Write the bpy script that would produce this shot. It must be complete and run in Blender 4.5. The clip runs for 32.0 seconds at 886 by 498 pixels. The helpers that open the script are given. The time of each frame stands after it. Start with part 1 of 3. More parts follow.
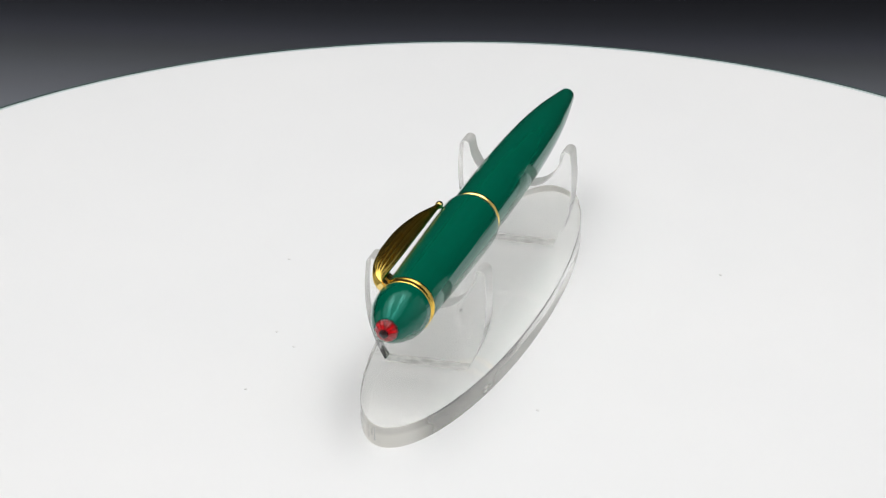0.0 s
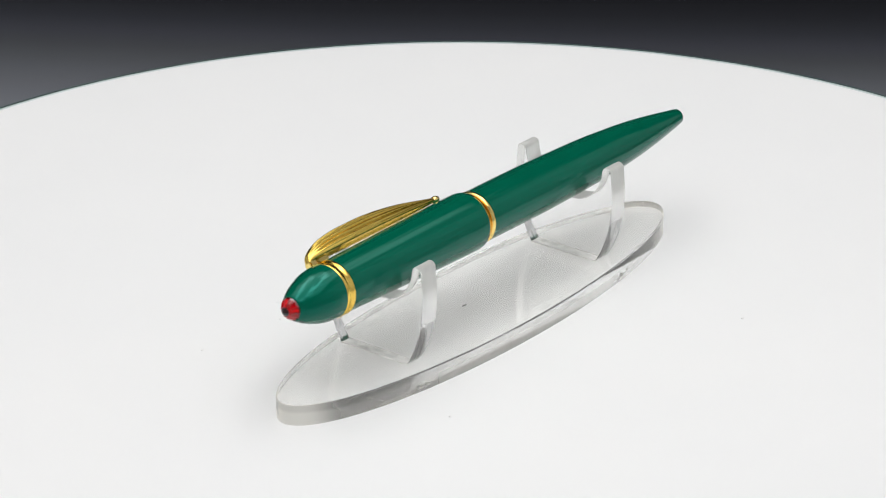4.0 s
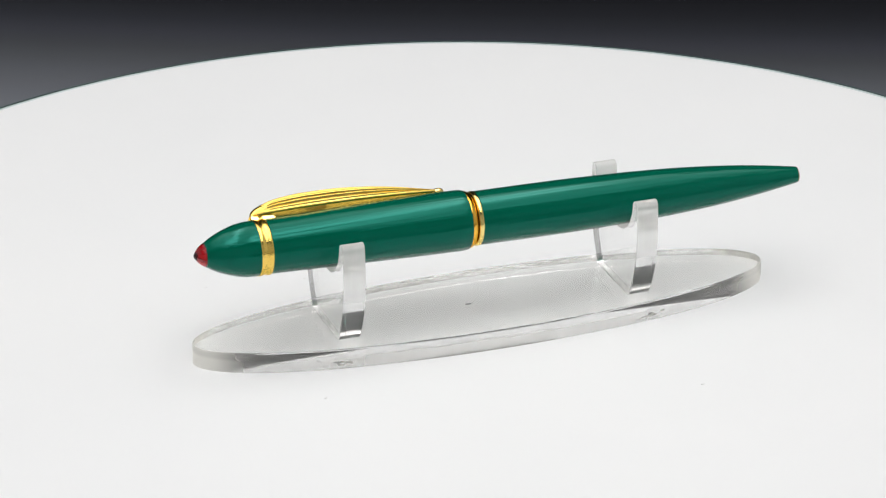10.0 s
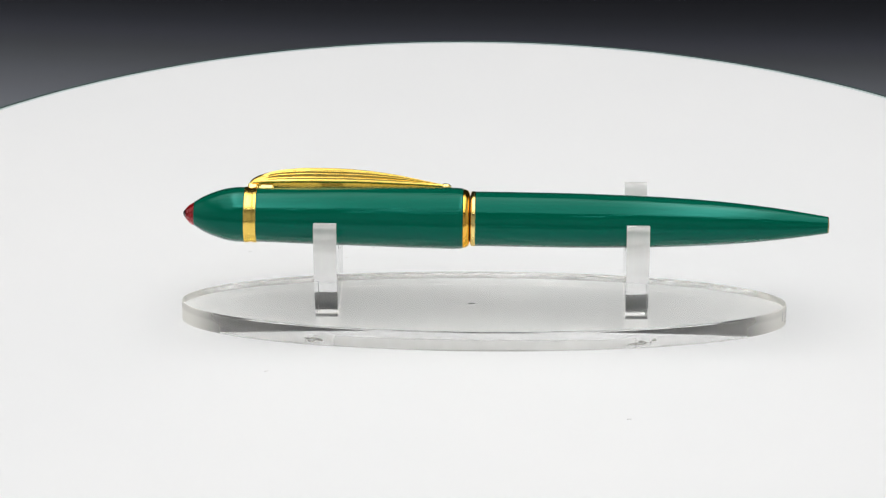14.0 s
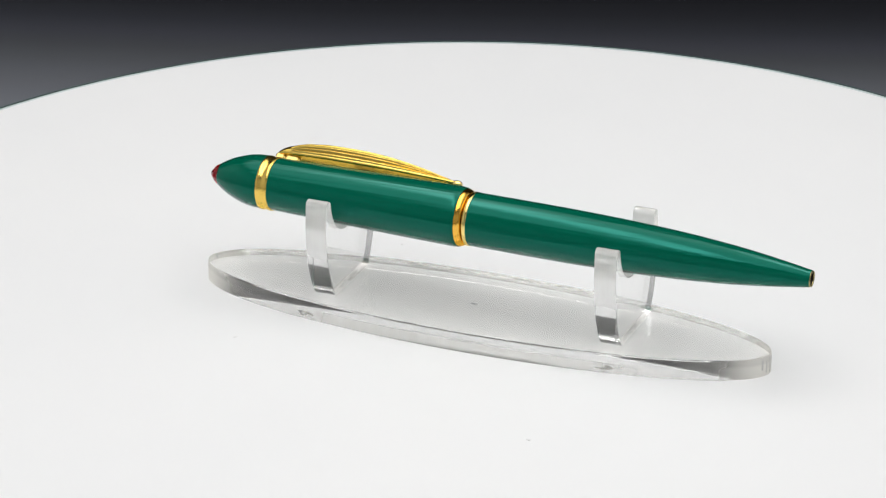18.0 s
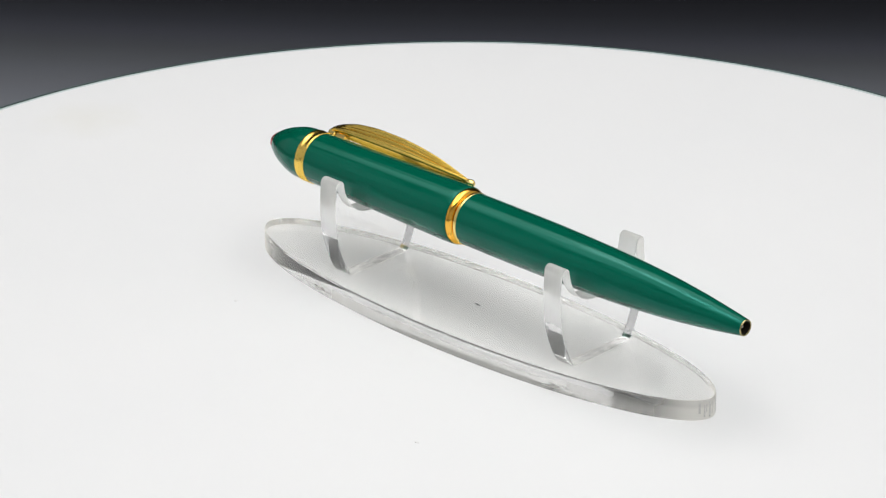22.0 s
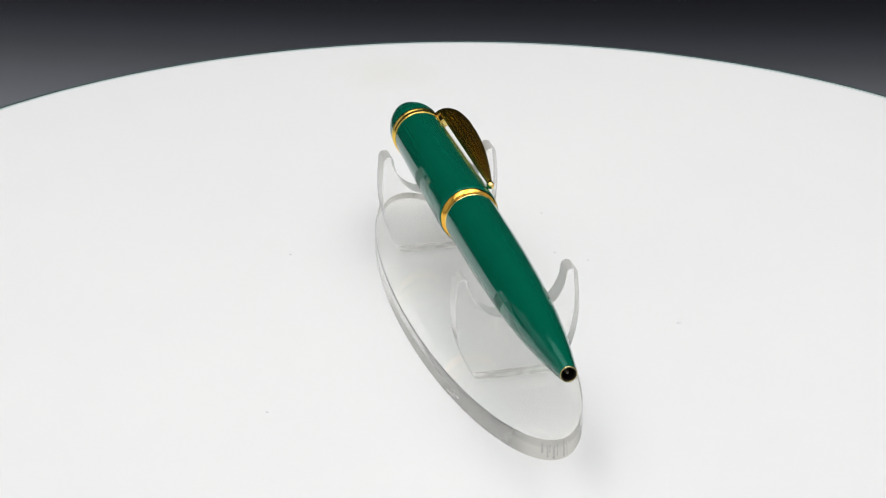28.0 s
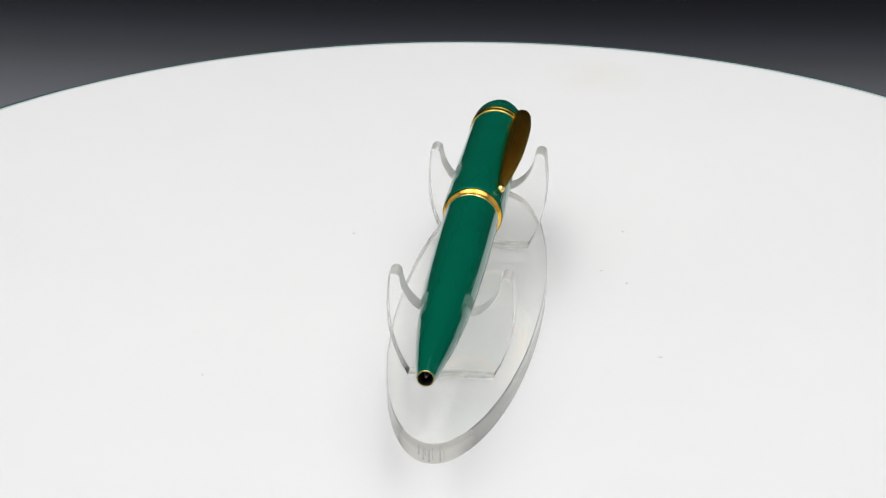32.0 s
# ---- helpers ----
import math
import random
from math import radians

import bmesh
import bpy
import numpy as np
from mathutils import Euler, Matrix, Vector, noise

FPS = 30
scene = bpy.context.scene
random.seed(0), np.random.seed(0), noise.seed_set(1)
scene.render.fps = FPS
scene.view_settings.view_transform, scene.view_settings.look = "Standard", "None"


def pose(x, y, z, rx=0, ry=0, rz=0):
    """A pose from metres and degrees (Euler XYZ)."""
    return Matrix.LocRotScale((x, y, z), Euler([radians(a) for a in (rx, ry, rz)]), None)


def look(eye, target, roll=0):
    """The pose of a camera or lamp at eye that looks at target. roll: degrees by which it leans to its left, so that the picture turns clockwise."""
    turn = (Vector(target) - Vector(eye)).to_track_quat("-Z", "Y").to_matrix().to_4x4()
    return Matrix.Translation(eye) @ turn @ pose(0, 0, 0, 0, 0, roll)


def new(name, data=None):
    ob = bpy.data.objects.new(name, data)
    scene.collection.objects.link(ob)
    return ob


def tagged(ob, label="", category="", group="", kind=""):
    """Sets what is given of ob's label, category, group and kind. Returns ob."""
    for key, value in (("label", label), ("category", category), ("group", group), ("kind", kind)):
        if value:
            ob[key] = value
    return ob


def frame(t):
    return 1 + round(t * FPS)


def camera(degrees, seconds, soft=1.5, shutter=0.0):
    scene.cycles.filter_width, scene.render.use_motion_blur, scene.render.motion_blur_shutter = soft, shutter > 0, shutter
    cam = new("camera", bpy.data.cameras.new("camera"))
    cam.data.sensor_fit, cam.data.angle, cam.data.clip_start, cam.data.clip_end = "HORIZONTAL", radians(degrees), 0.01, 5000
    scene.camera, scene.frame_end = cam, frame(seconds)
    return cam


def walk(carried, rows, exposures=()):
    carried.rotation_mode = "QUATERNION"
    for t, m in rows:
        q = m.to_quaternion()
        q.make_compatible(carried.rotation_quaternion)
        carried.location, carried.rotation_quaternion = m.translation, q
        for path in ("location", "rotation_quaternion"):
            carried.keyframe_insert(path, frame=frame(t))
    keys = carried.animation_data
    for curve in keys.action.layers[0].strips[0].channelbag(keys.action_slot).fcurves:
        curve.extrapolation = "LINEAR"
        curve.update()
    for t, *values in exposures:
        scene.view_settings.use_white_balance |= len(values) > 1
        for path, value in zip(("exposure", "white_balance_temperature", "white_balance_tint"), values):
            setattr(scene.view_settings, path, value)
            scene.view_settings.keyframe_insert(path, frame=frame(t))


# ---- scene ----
from math import cos, sin, pi

# ---------------------------------------------------------------- camera
CAM_EYE = Vector((0.0, -0.71260, 0.33850))
PITCH, YAW, ROLL = radians(24.267), radians(-0.5012), -0.230
AIM = Vector((sin(YAW) * cos(PITCH), cos(YAW) * cos(PITCH), -sin(PITCH)))
cam = camera(13.90, 32.0, soft=1.25)
walk(cam, [(0.0, look(CAM_EYE, CAM_EYE + AIM, ROLL)), (32.0, look(CAM_EYE, CAM_EYE + AIM, ROLL))])

# turn of the platter: heading of the pen in degrees at t seconds
HEAD_13, RATE = 4.26, -5.313


def heading(t):
    return HEAD_13 + RATE * (t - 13.0)


# ---------------------------------------------------------------- light
world = bpy.data.worlds.new("studio")
scene.world = world
world.use_nodes = True
world.node_tree.nodes["Background"].inputs[0].default_value = (0.6, 0.65, 0.75, 1)
world.node_tree.nodes["Background"].inputs[1].default_value = 0.02


def soft_lamp(name, place, wide, deep, energy, fade_x, fade_y, back_only=False):
    """An area lamp behind a diffuser: its glow falls off over the outer share of its width and depth (or towards the back alone)."""
    light = bpy.data.lights.new(name, "AREA")
    light.shape, light.size, light.size_y = "RECTANGLE", wide, deep
    light.energy = energy / ((1 - fade_x / 2) * (1 - fade_y / 2))
    light.color = (1.0, 0.995, 0.988)
    light.use_nodes = True
    nodes, links = light.node_tree.nodes, light.node_tree.links
    emit = nodes["Emission"]
    geo, sep = nodes.new("ShaderNodeNewGeometry"), nodes.new("ShaderNodeSeparateXYZ")
    links.new(geo.outputs["Parametric"], sep.inputs[0])
    falls = []
    for axis, fade in ((0, fade_x), (1, fade_y)):
        off, size, fall = nodes.new("ShaderNodeMath"), nodes.new("ShaderNodeMath"), nodes.new("ShaderNodeMapRange")
        off.operation, size.operation, fall.interpolation_type = "SUBTRACT", "ABSOLUTE", "SMOOTHSTEP"
        off.inputs[1].default_value = 0.5
        links.new(sep.outputs[axis], off.inputs[0])
        links.new(off.outputs[0], size.inputs[0])
        one_sided = back_only and axis == 1
        links.new((off if one_sided else size).outputs[0], fall.inputs[0])
        fall.inputs[1].default_value, fall.inputs[2].default_value = 0.5 - fade * (1 if one_sided else 0.5), 0.5
        fall.inputs[3].default_value, fall.inputs[4].default_value = 1.0, 0.0
        falls.append(fall)
    both = nodes.new("ShaderNodeMath")
    both.operation = "MULTIPLY"
    links.new(falls[0].outputs[0], both.inputs[0])
    links.new(falls[1].outputs[0], both.inputs[1])
    links.new(both.outputs[0], emit.inputs["Strength"])
    new(name, light).matrix_world = place


soft_lamp("overhead_softbox", pose(0.0, 0.085, 0.62), 1.20, 1.06, 4.40, 0.40, 0.28, True)
for strip_x in (-0.16, 0.16):
    soft_lamp("led_strip", pose(strip_x, -0.03, 0.60), 0.20, 0.86, 0.85, 1.0, 0.4)
soft_lamp("front_led_strip", pose(0.0, -0.49, 0.60, 0, 0, 4), 1.15, 0.024, 0.36, 0.8, 0.4)
scene.view_settings.exposure = 0.0


# ---------------------------------------------------------------- materials
def shader(name):
    m = bpy.data.materials.new(name)
    m.use_nodes = True
    return m, m.node_tree.nodes, m.node_tree.links, m.node_tree.nodes["Principled BSDF"]


def ramp(nodes, stops):
    r = nodes.new("ShaderNodeValToRGB")
    els = r.color_ramp.elements
    while len(els) < len(stops):
        els.new(0.5)
    for e, (p, c) in zip(els, stops):
        e.position, e.color = p, (*c, 1) if len(c) == 3 else c
    return r


def noise_tex(nodes, links, scale, detail=4.0, rough=0.55, coords="Object"):
    tc = nodes.new("ShaderNodeTexCoord")
    n = nodes.new("ShaderNodeTexNoise")
    n.inputs["Scale"].default_value, n.inputs["Detail"].default_value = scale, detail
    n.inputs["Roughness"].default_value = rough
    links.new(tc.outputs[coords], n.inputs["Vector"])
    return n


def add_bump(nodes, links, bsdf, tex, strength, distance, socket="Normal"):
    b = nodes.new("ShaderNodeBump")
    b.inputs["Strength"].default_value, b.inputs["Distance"].default_value = strength, distance
    links.new(tex.outputs[0], b.inputs["Height"])
    links.new(b.outputs[0], bsdf.inputs[socket])


def varied(name, dark, light, scale, rough, rough2, bump=0.0, bump_scale=0.0, metallic=0.0, ior=1.45, spec=0.5, tint=(1, 1, 1)):
    """Colour and gloss that wander between two values, with fine relief."""
    m, nodes, links, b = shader(name)
    n = noise_tex(nodes, links, scale)
    r = ramp(nodes, [(0.3, dark), (0.7, light)])
    links.new(n.outputs[0], r.inputs[0])
    links.new(r.outputs[0], b.inputs["Base Color"])
    q = nodes.new("ShaderNodeMapRange")
    q.inputs[3].default_value, q.inputs[4].default_value = rough, rough2
    n2 = noise_tex(nodes, links, scale * 6)
    links.new(n2.outputs[0], q.inputs[0])
    links.new(q.outputs[0], b.inputs["Roughness"])
    b.inputs["Metallic"].default_value, b.inputs["IOR"].default_value = metallic, ior
    b.inputs["Specular IOR Level"].default_value = spec
    b.inputs["Specular Tint"].default_value = (*tint, 1)
    if bump:
        add_bump(nodes, links, b, noise_tex(nodes, links, bump_scale), bump, 0.0004)
    return m


def make_lacquer():
    """Deep green lacquer, polished lengthwise: fine streaks along the pen in gloss and relief."""
    m = varied("green_lacquer", (0.0002, 0.089, 0.0510), (0.0003, 0.098, 0.0568), 90, 0.035, 0.06, ior=1.58, tint=(0.14, 0.84, 0.73))
    nodes, links = m.node_tree.nodes, m.node_tree.links
    b = nodes["Principled BSDF"]
    tc, mp = nodes.new("ShaderNodeTexCoord"), nodes.new("ShaderNodeMapping")
    mp.inputs["Scale"].default_value = (0.005, 1, 1)
    links.new(tc.outputs["Object"], mp.inputs["Vector"])
    streak = nodes.new("ShaderNodeTexNoise")
    streak.inputs["Scale"].default_value, streak.inputs["Detail"].default_value = 1500, 2
    links.new(mp.outputs[0], streak.inputs["Vector"])
    q = nodes.new("ShaderNodeMapRange")
    q.inputs[1].default_value, q.inputs[2].default_value = 0.35, 0.7
    q.inputs[3].default_value, q.inputs[4].default_value = 0.02, 0.09
    links.new(streak.outputs[0], q.inputs[0])
    links.new(q.outputs[0], b.inputs["Roughness"])
    add_bump(nodes, links, b, streak, 0.5, 0.00014)
    return m


MAT_GREEN = make_lacquer()
MAT_GOLD = varied("polished_gold", (0.90, 0.68, 0.22), (0.96, 0.76, 0.29), 300, 0.15, 0.21, metallic=1.0, tint=(0.95, 0.80, 0.42))
MAT_GOLD_RING = varied("satin_gold", (0.92, 0.62, 0.13), (0.96, 0.69, 0.17), 300, 0.18, 0.25, metallic=1.0, tint=(0.95, 0.80, 0.42))
MAT_GOLD_CLIP = varied("brushed_gold", (0.66, 0.46, 0.09), (0.74, 0.53, 0.13), 400, 0.18, 0.25, metallic=1.0, tint=(0.95, 0.78, 0.38))
MAT_GOLD_WARM = varied("amber_gold", (0.92, 0.48, 0.065), (0.96, 0.57, 0.105), 300, 0.13, 0.19, metallic=1.0, tint=(0.95, 0.72, 0.3))
MAT_REFLECTOR = varied("red_reflector", (0.78, 0.05, 0.07), (0.9, 0.08, 0.10), 600, 0.25, 0.35, metallic=1.0)
# Near-black colour paints in the shade of the tip hole and centre gap.
MAT_RECESS_SHADE = varied("recess_shade", (0.012, 0.010, 0.007), (0.03, 0.024, 0.016), 500, 0.3, 0.5)
MAT_POINT = varied("dark_maroon", (0.018, 0.003, 0.004), (0.04, 0.004, 0.007), 900, 0.08, 0.15, ior=1.55)
MAT_TIPRING = varied("olive_gold", (0.30, 0.26, 0.12), (0.42, 0.36, 0.18), 500, 0.2, 0.3, metallic=1.0)
MAT_STEEL = varied("dull_steel", (0.35, 0.33, 0.30), (0.5, 0.48, 0.45), 500, 0.25, 0.4, metallic=1.0)
MAT_DUST = varied("grey_dust", (0.72, 0.715, 0.71), (0.76, 0.755, 0.75), 900, 0.8, 0.95)
MAT_CHIP = varied("dark_chip", (0.06, 0.06, 0.06), (0.18, 0.18, 0.17), 1500, 0.5, 0.8)
MAT_GLINT_EDGE = varied("grey_glint_edge", (0.20, 0.20, 0.19), (0.48, 0.47, 0.45), 1800, 0.4, 0.7)
MAT_PALE_GREY = varied("pale_grey_mark", (0.50, 0.49, 0.47), (0.74, 0.73, 0.71), 2600, 0.4, 0.7)
MAT_BOUNCE = varied("white_bounce", (0.80, 0.80, 0.803), (0.85, 0.85, 0.853), 5, 0.8, 0.95)
MAT_PLINTH = varied("black_plastic", (0.015, 0.015, 0.016), (0.025, 0.025, 0.026), 40, 0.4, 0.6)


def make_jewel():
    m, nodes, links, b = shader("red_jewel")
    n = noise_tex(nodes, links, 700)
    r = ramp(nodes, [(0.3, (0.58, 0.003, 0.013)), (0.75, (0.74, 0.008, 0.026))])
    links.new(n.outputs[0], r.inputs[0])
    links.new(r.outputs[0], b.inputs["Base Color"])
    b.inputs["Roughness"].default_value, b.inputs["IOR"].default_value = 0.03, 1.6
    b.inputs["Transmission Weight"].default_value = 0.85
    return m


def make_acrylic(name, tint, haze, haze_vary, rough, end_haze=0.0, axis=0, zone=(0.0555, 0.0645), middle=0.0, saw=0.0, low_haze=0.0, grain=4.0, fog=(0.95, 0.945, 0.92)):
    """Clear acrylic: fine scratches, saw marks and painted haze scatter some light."""
    m, nodes, links, b = shader(name)
    b.inputs["Base Color"].default_value = (*tint, 1)
    b.inputs["Transmission Weight"].default_value = 1.0
    b.inputs["IOR"].default_value = 1.49
    n = noise_tex(nodes, links, 260, 3)
    q = nodes.new("ShaderNodeMapRange")
    q.inputs[3].default_value, q.inputs[4].default_value = 0.0, rough
    links.new(n.outputs[0], q.inputs[0])
    links.new(q.outputs[0], b.inputs["Roughness"])
    diff = nodes.new("ShaderNodeBsdfDiffuse")
    trans = nodes.new("ShaderNodeBsdfTranslucent")
    for d in (diff, trans):
        d.inputs["Color"].default_value = (*fog, 1)
    both, mix = nodes.new("ShaderNodeMixShader"), nodes.new("ShaderNodeMixShader")
    links.new(diff.outputs[0], both.inputs[1])
    links.new(trans.outputs[0], both.inputs[2])
    tc, mp, n2 = nodes.new("ShaderNodeTexCoord"), nodes.new("ShaderNodeMapping"), nodes.new("ShaderNodeTexNoise")
    mp.inputs["Scale"].default_value = (1, 1, 0.12)
    n2.inputs["Scale"].default_value, n2.inputs["Detail"].default_value = 420, grain
    links.new(tc.outputs["Object"], mp.inputs["Vector"])
    links.new(mp.outputs[0], n2.inputs["Vector"])
    if saw:
        add_bump(nodes, links, b, n2, saw, 0.0002)
    share = nodes.new("ShaderNodeMapRange")
    share.inputs[1].default_value, share.inputs[2].default_value = 0.3, 0.7
    share.inputs[3].default_value, share.inputs[4].default_value = haze - haze_vary, haze + haze_vary
    links.new(n2.outputs[0], share.inputs[0])
    sep, reach, total = nodes.new("ShaderNodeSeparateXYZ"), nodes.new("ShaderNodeMapRange"), nodes.new("ShaderNodeMath")
    away = nodes.new("ShaderNodeMath")
    away.operation = "ABSOLUTE"
    links.new(tc.outputs["Object"], sep.inputs[0])
    shift = nodes.new("ShaderNodeMath")
    shift.operation = "SUBTRACT"
    shift.inputs[1].default_value = middle
    links.new(sep.outputs[axis], shift.inputs[0])
    links.new(shift.outputs[0], away.inputs[0])
    links.new(away.outputs[0], reach.inputs[0])
    reach.interpolation_type = "SMOOTHSTEP"
    reach.inputs[1].default_value, reach.inputs[2].default_value = zone     # the milkier ends
    reach.inputs[3].default_value, reach.inputs[4].default_value = 0.0, end_haze
    links.new(share.outputs[0], total.inputs[0])
    links.new(reach.outputs[0], total.inputs[1])
    if low_haze:       # painted haze below an uneven line, strongest mid-rim, for pale light inside it
        n3, edge, dull, sum2 = noise_tex(nodes, links, 90, 1), nodes.new("ShaderNodeMath"), nodes.new("ShaderNodeMapRange"), nodes.new("ShaderNodeMath")
        edge.operation = "MULTIPLY_ADD"
        links.new(n3.outputs[0], edge.inputs[0])
        edge.inputs[1].default_value = 0.0012
        links.new(sep.outputs[2], edge.inputs[2])
        links.new(edge.outputs[0], dull.inputs[0])
        dull.interpolation_type = "SMOOTHSTEP"
        dull.inputs[1].default_value, dull.inputs[2].default_value = 0.0034, 0.0044
        dull.inputs[3].default_value, dull.inputs[4].default_value = low_haze, 0.0
        along, share2 = nodes.new("ShaderNodeMapRange"), nodes.new("ShaderNodeMath")
        along.interpolation_type, share2.operation = "SMOOTHSTEP", "MULTIPLY"
        along.inputs[1].default_value, along.inputs[2].default_value = 0.026, 0.046
        along.inputs[3].default_value, along.inputs[4].default_value = 1.0, 0.55
        links.new(away.outputs[0], along.inputs[0])
        links.new(along.outputs[0], share2.inputs[0])
        links.new(dull.outputs[0], share2.inputs[1])
        links.new(total.outputs[0], sum2.inputs[0])
        links.new(share2.outputs[0], sum2.inputs[1])
        total = sum2
    links.new(total.outputs[0], mix.inputs[0])
    links.new(b.outputs[0], mix.inputs[1])
    links.new(both.outputs[0], mix.inputs[2])
    links.new(mix.outputs[0], nodes["Material Output"].inputs["Surface"])
    return m


def make_platter():
    m, nodes, links, b = shader("white_platter")
    n = noise_tex(nodes, links, 9, 5)
    r = ramp(nodes, [(0.25, (0.765, 0.77, 0.775)), (0.75, (0.80, 0.80, 0.80))])
    links.new(n.outputs[0], r.inputs[0])
    # one faint yellowish stain near the rim
    tc, dist, wob = nodes.new("ShaderNodeTexCoord"), nodes.new("ShaderNodeVectorMath"), noise_tex(nodes, links, 130, 4)
    dist.operation = "DISTANCE"
    dist.inputs[1].default_value = (-0.1435, 0.018, 0.0)
    links.new(tc.outputs["Object"], dist.inputs[0])
    edge = nodes.new("ShaderNodeMath")
    edge.operation = "MULTIPLY_ADD"
    links.new(wob.outputs[0], edge.inputs[0])
    edge.inputs[1].default_value = 0.014
    links.new(dist.outputs["Value"], edge.inputs[2])
    fade = nodes.new("ShaderNodeMapRange")
    fade.inputs[1].default_value, fade.inputs[2].default_value = 0.008, 0.021
    fade.inputs[3].default_value, fade.inputs[4].default_value = 0.36, 0.0
    links.new(edge.outputs[0], fade.inputs[0])
    blend = nodes.new("ShaderNodeMix")
    blend.data_type = "RGBA"
    links.new(fade.outputs[0], blend.inputs[0])
    links.new(r.outputs[0], blend.inputs[6])
    blend.inputs[7].default_value = (0.72, 0.71, 0.64, 1)
    links.new(blend.outputs[2], b.inputs["Base Color"])
    b.inputs["Roughness"].default_value = 0.5
    b.inputs["Specular IOR Level"].default_value = 0.2
    add_bump(nodes, links, b, noise_tex(nodes, links, 1500, 2), 0.04, 0.0001)
    return m


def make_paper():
    """Background paper with the fall-off of light painted along its length."""
    m, nodes, links, b = shader("light_falloff_paper")
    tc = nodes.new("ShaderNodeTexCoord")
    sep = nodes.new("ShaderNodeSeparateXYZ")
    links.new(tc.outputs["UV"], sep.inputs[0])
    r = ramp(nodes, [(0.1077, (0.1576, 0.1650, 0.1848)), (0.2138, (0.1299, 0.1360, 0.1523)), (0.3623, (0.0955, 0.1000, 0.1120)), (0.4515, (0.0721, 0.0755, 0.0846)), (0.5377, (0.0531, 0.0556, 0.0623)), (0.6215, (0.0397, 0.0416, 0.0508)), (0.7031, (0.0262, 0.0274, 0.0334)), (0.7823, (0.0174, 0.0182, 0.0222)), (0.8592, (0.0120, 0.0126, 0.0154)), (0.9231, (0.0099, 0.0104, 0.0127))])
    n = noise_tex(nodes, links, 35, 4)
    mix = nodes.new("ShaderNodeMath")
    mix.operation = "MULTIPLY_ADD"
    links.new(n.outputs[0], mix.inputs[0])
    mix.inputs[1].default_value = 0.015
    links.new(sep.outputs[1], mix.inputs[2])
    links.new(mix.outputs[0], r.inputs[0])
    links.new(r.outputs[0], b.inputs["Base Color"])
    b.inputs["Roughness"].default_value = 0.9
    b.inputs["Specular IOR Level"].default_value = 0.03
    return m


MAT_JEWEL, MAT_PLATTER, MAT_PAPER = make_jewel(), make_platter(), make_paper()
MAT_BASE = make_acrylic("clear_acrylic_slab", (0.89, 0.89, 0.876), 0.048, 0.003, 0.0, grain=1.0, fog=(0.93, 0.93, 0.915))
MAT_PLATE = make_acrylic("clear_acrylic_plate", (0.98, 0.98, 0.975), 0.03, 0.015, 0.02)
# Milky ends and low haze paint in the light scattered inside the slab.
MAT_CUT = make_acrylic("saw_cut_acrylic", (0.98, 0.98, 0.975), 0.04, 0.008, 0.0, 0.70, zone=(0.0545, 0.0645), middle=0.0025, low_haze=0.25, grain=1.0, fog=(0.94, 0.925, 0.875))
MAT_CUT_FINE = make_acrylic("saw_cut_cradle", (0.98, 0.98, 0.975), 0.045, 0.025, 0.03, 0.42, 2, (0.006, 0.024), saw=0.12)
# Milky surface for the glue line, painted glints and tip strips.
MAT_GLUE_MARKS = make_acrylic("glue_line_and_marks", (0.98, 0.98, 0.97), 0.75, 0.2, 0.1)
MAT_LIP = varied("dark_glass_edge", (0.04, 0.09, 0.085), (0.06, 0.12, 0.11), 60, 0.4, 0.5)
MAT_RIM = varied("pale_green_edge", (0.66, 0.77, 0.775), (0.70, 0.80, 0.805), 60, 0.1, 0.2)


# ---------------------------------------------------------------- mesh helpers
def mesh_of(bm, name, material, recalc=True):
    me = bpy.data.meshes.new(name)
    if recalc:
        bmesh.ops.recalc_face_normals(bm, faces=bm.faces[:])
    bm.to_mesh(me)
    bm.free()
    me.materials.append(material)
    return me


def part(name, bm, material, parent, label="", recalc=True):
    ob = new(name, mesh_of(bm, name, material, recalc))
    ob.parent = parent
    return tagged(ob, label)


def lathe(profile, m=Matrix(), steps=96, smooth=True):
    """A body of revolution about local x from rows of (x, radius)."""
    bm = bmesh.new()
    rings = []
    for x, r in profile:
        if r < 1e-7:
            rings.append([bm.verts.new(m @ Vector((x, 0, 0)))])
        else:
            rings.append([bm.verts.new(m @ Vector((x, r * cos(2 * pi * k / steps), r * sin(2 * pi * k / steps)))) for k in range(steps)])
    for a, b in zip(rings, rings[1:]):
        for k in range(steps):
            j = (k + 1) % steps
            if len(a) == 1 and len(b) == 1:
                break
            if len(a) == 1:
                f = bm.faces.new((a[0], b[j], b[k]))
            elif len(b) == 1:
                f = bm.faces.new((a[k], a[j], b[0]))
            else:
                f = bm.faces.new((a[k], a[j], b[j], b[k]))
            f.smooth = smooth
    return bm


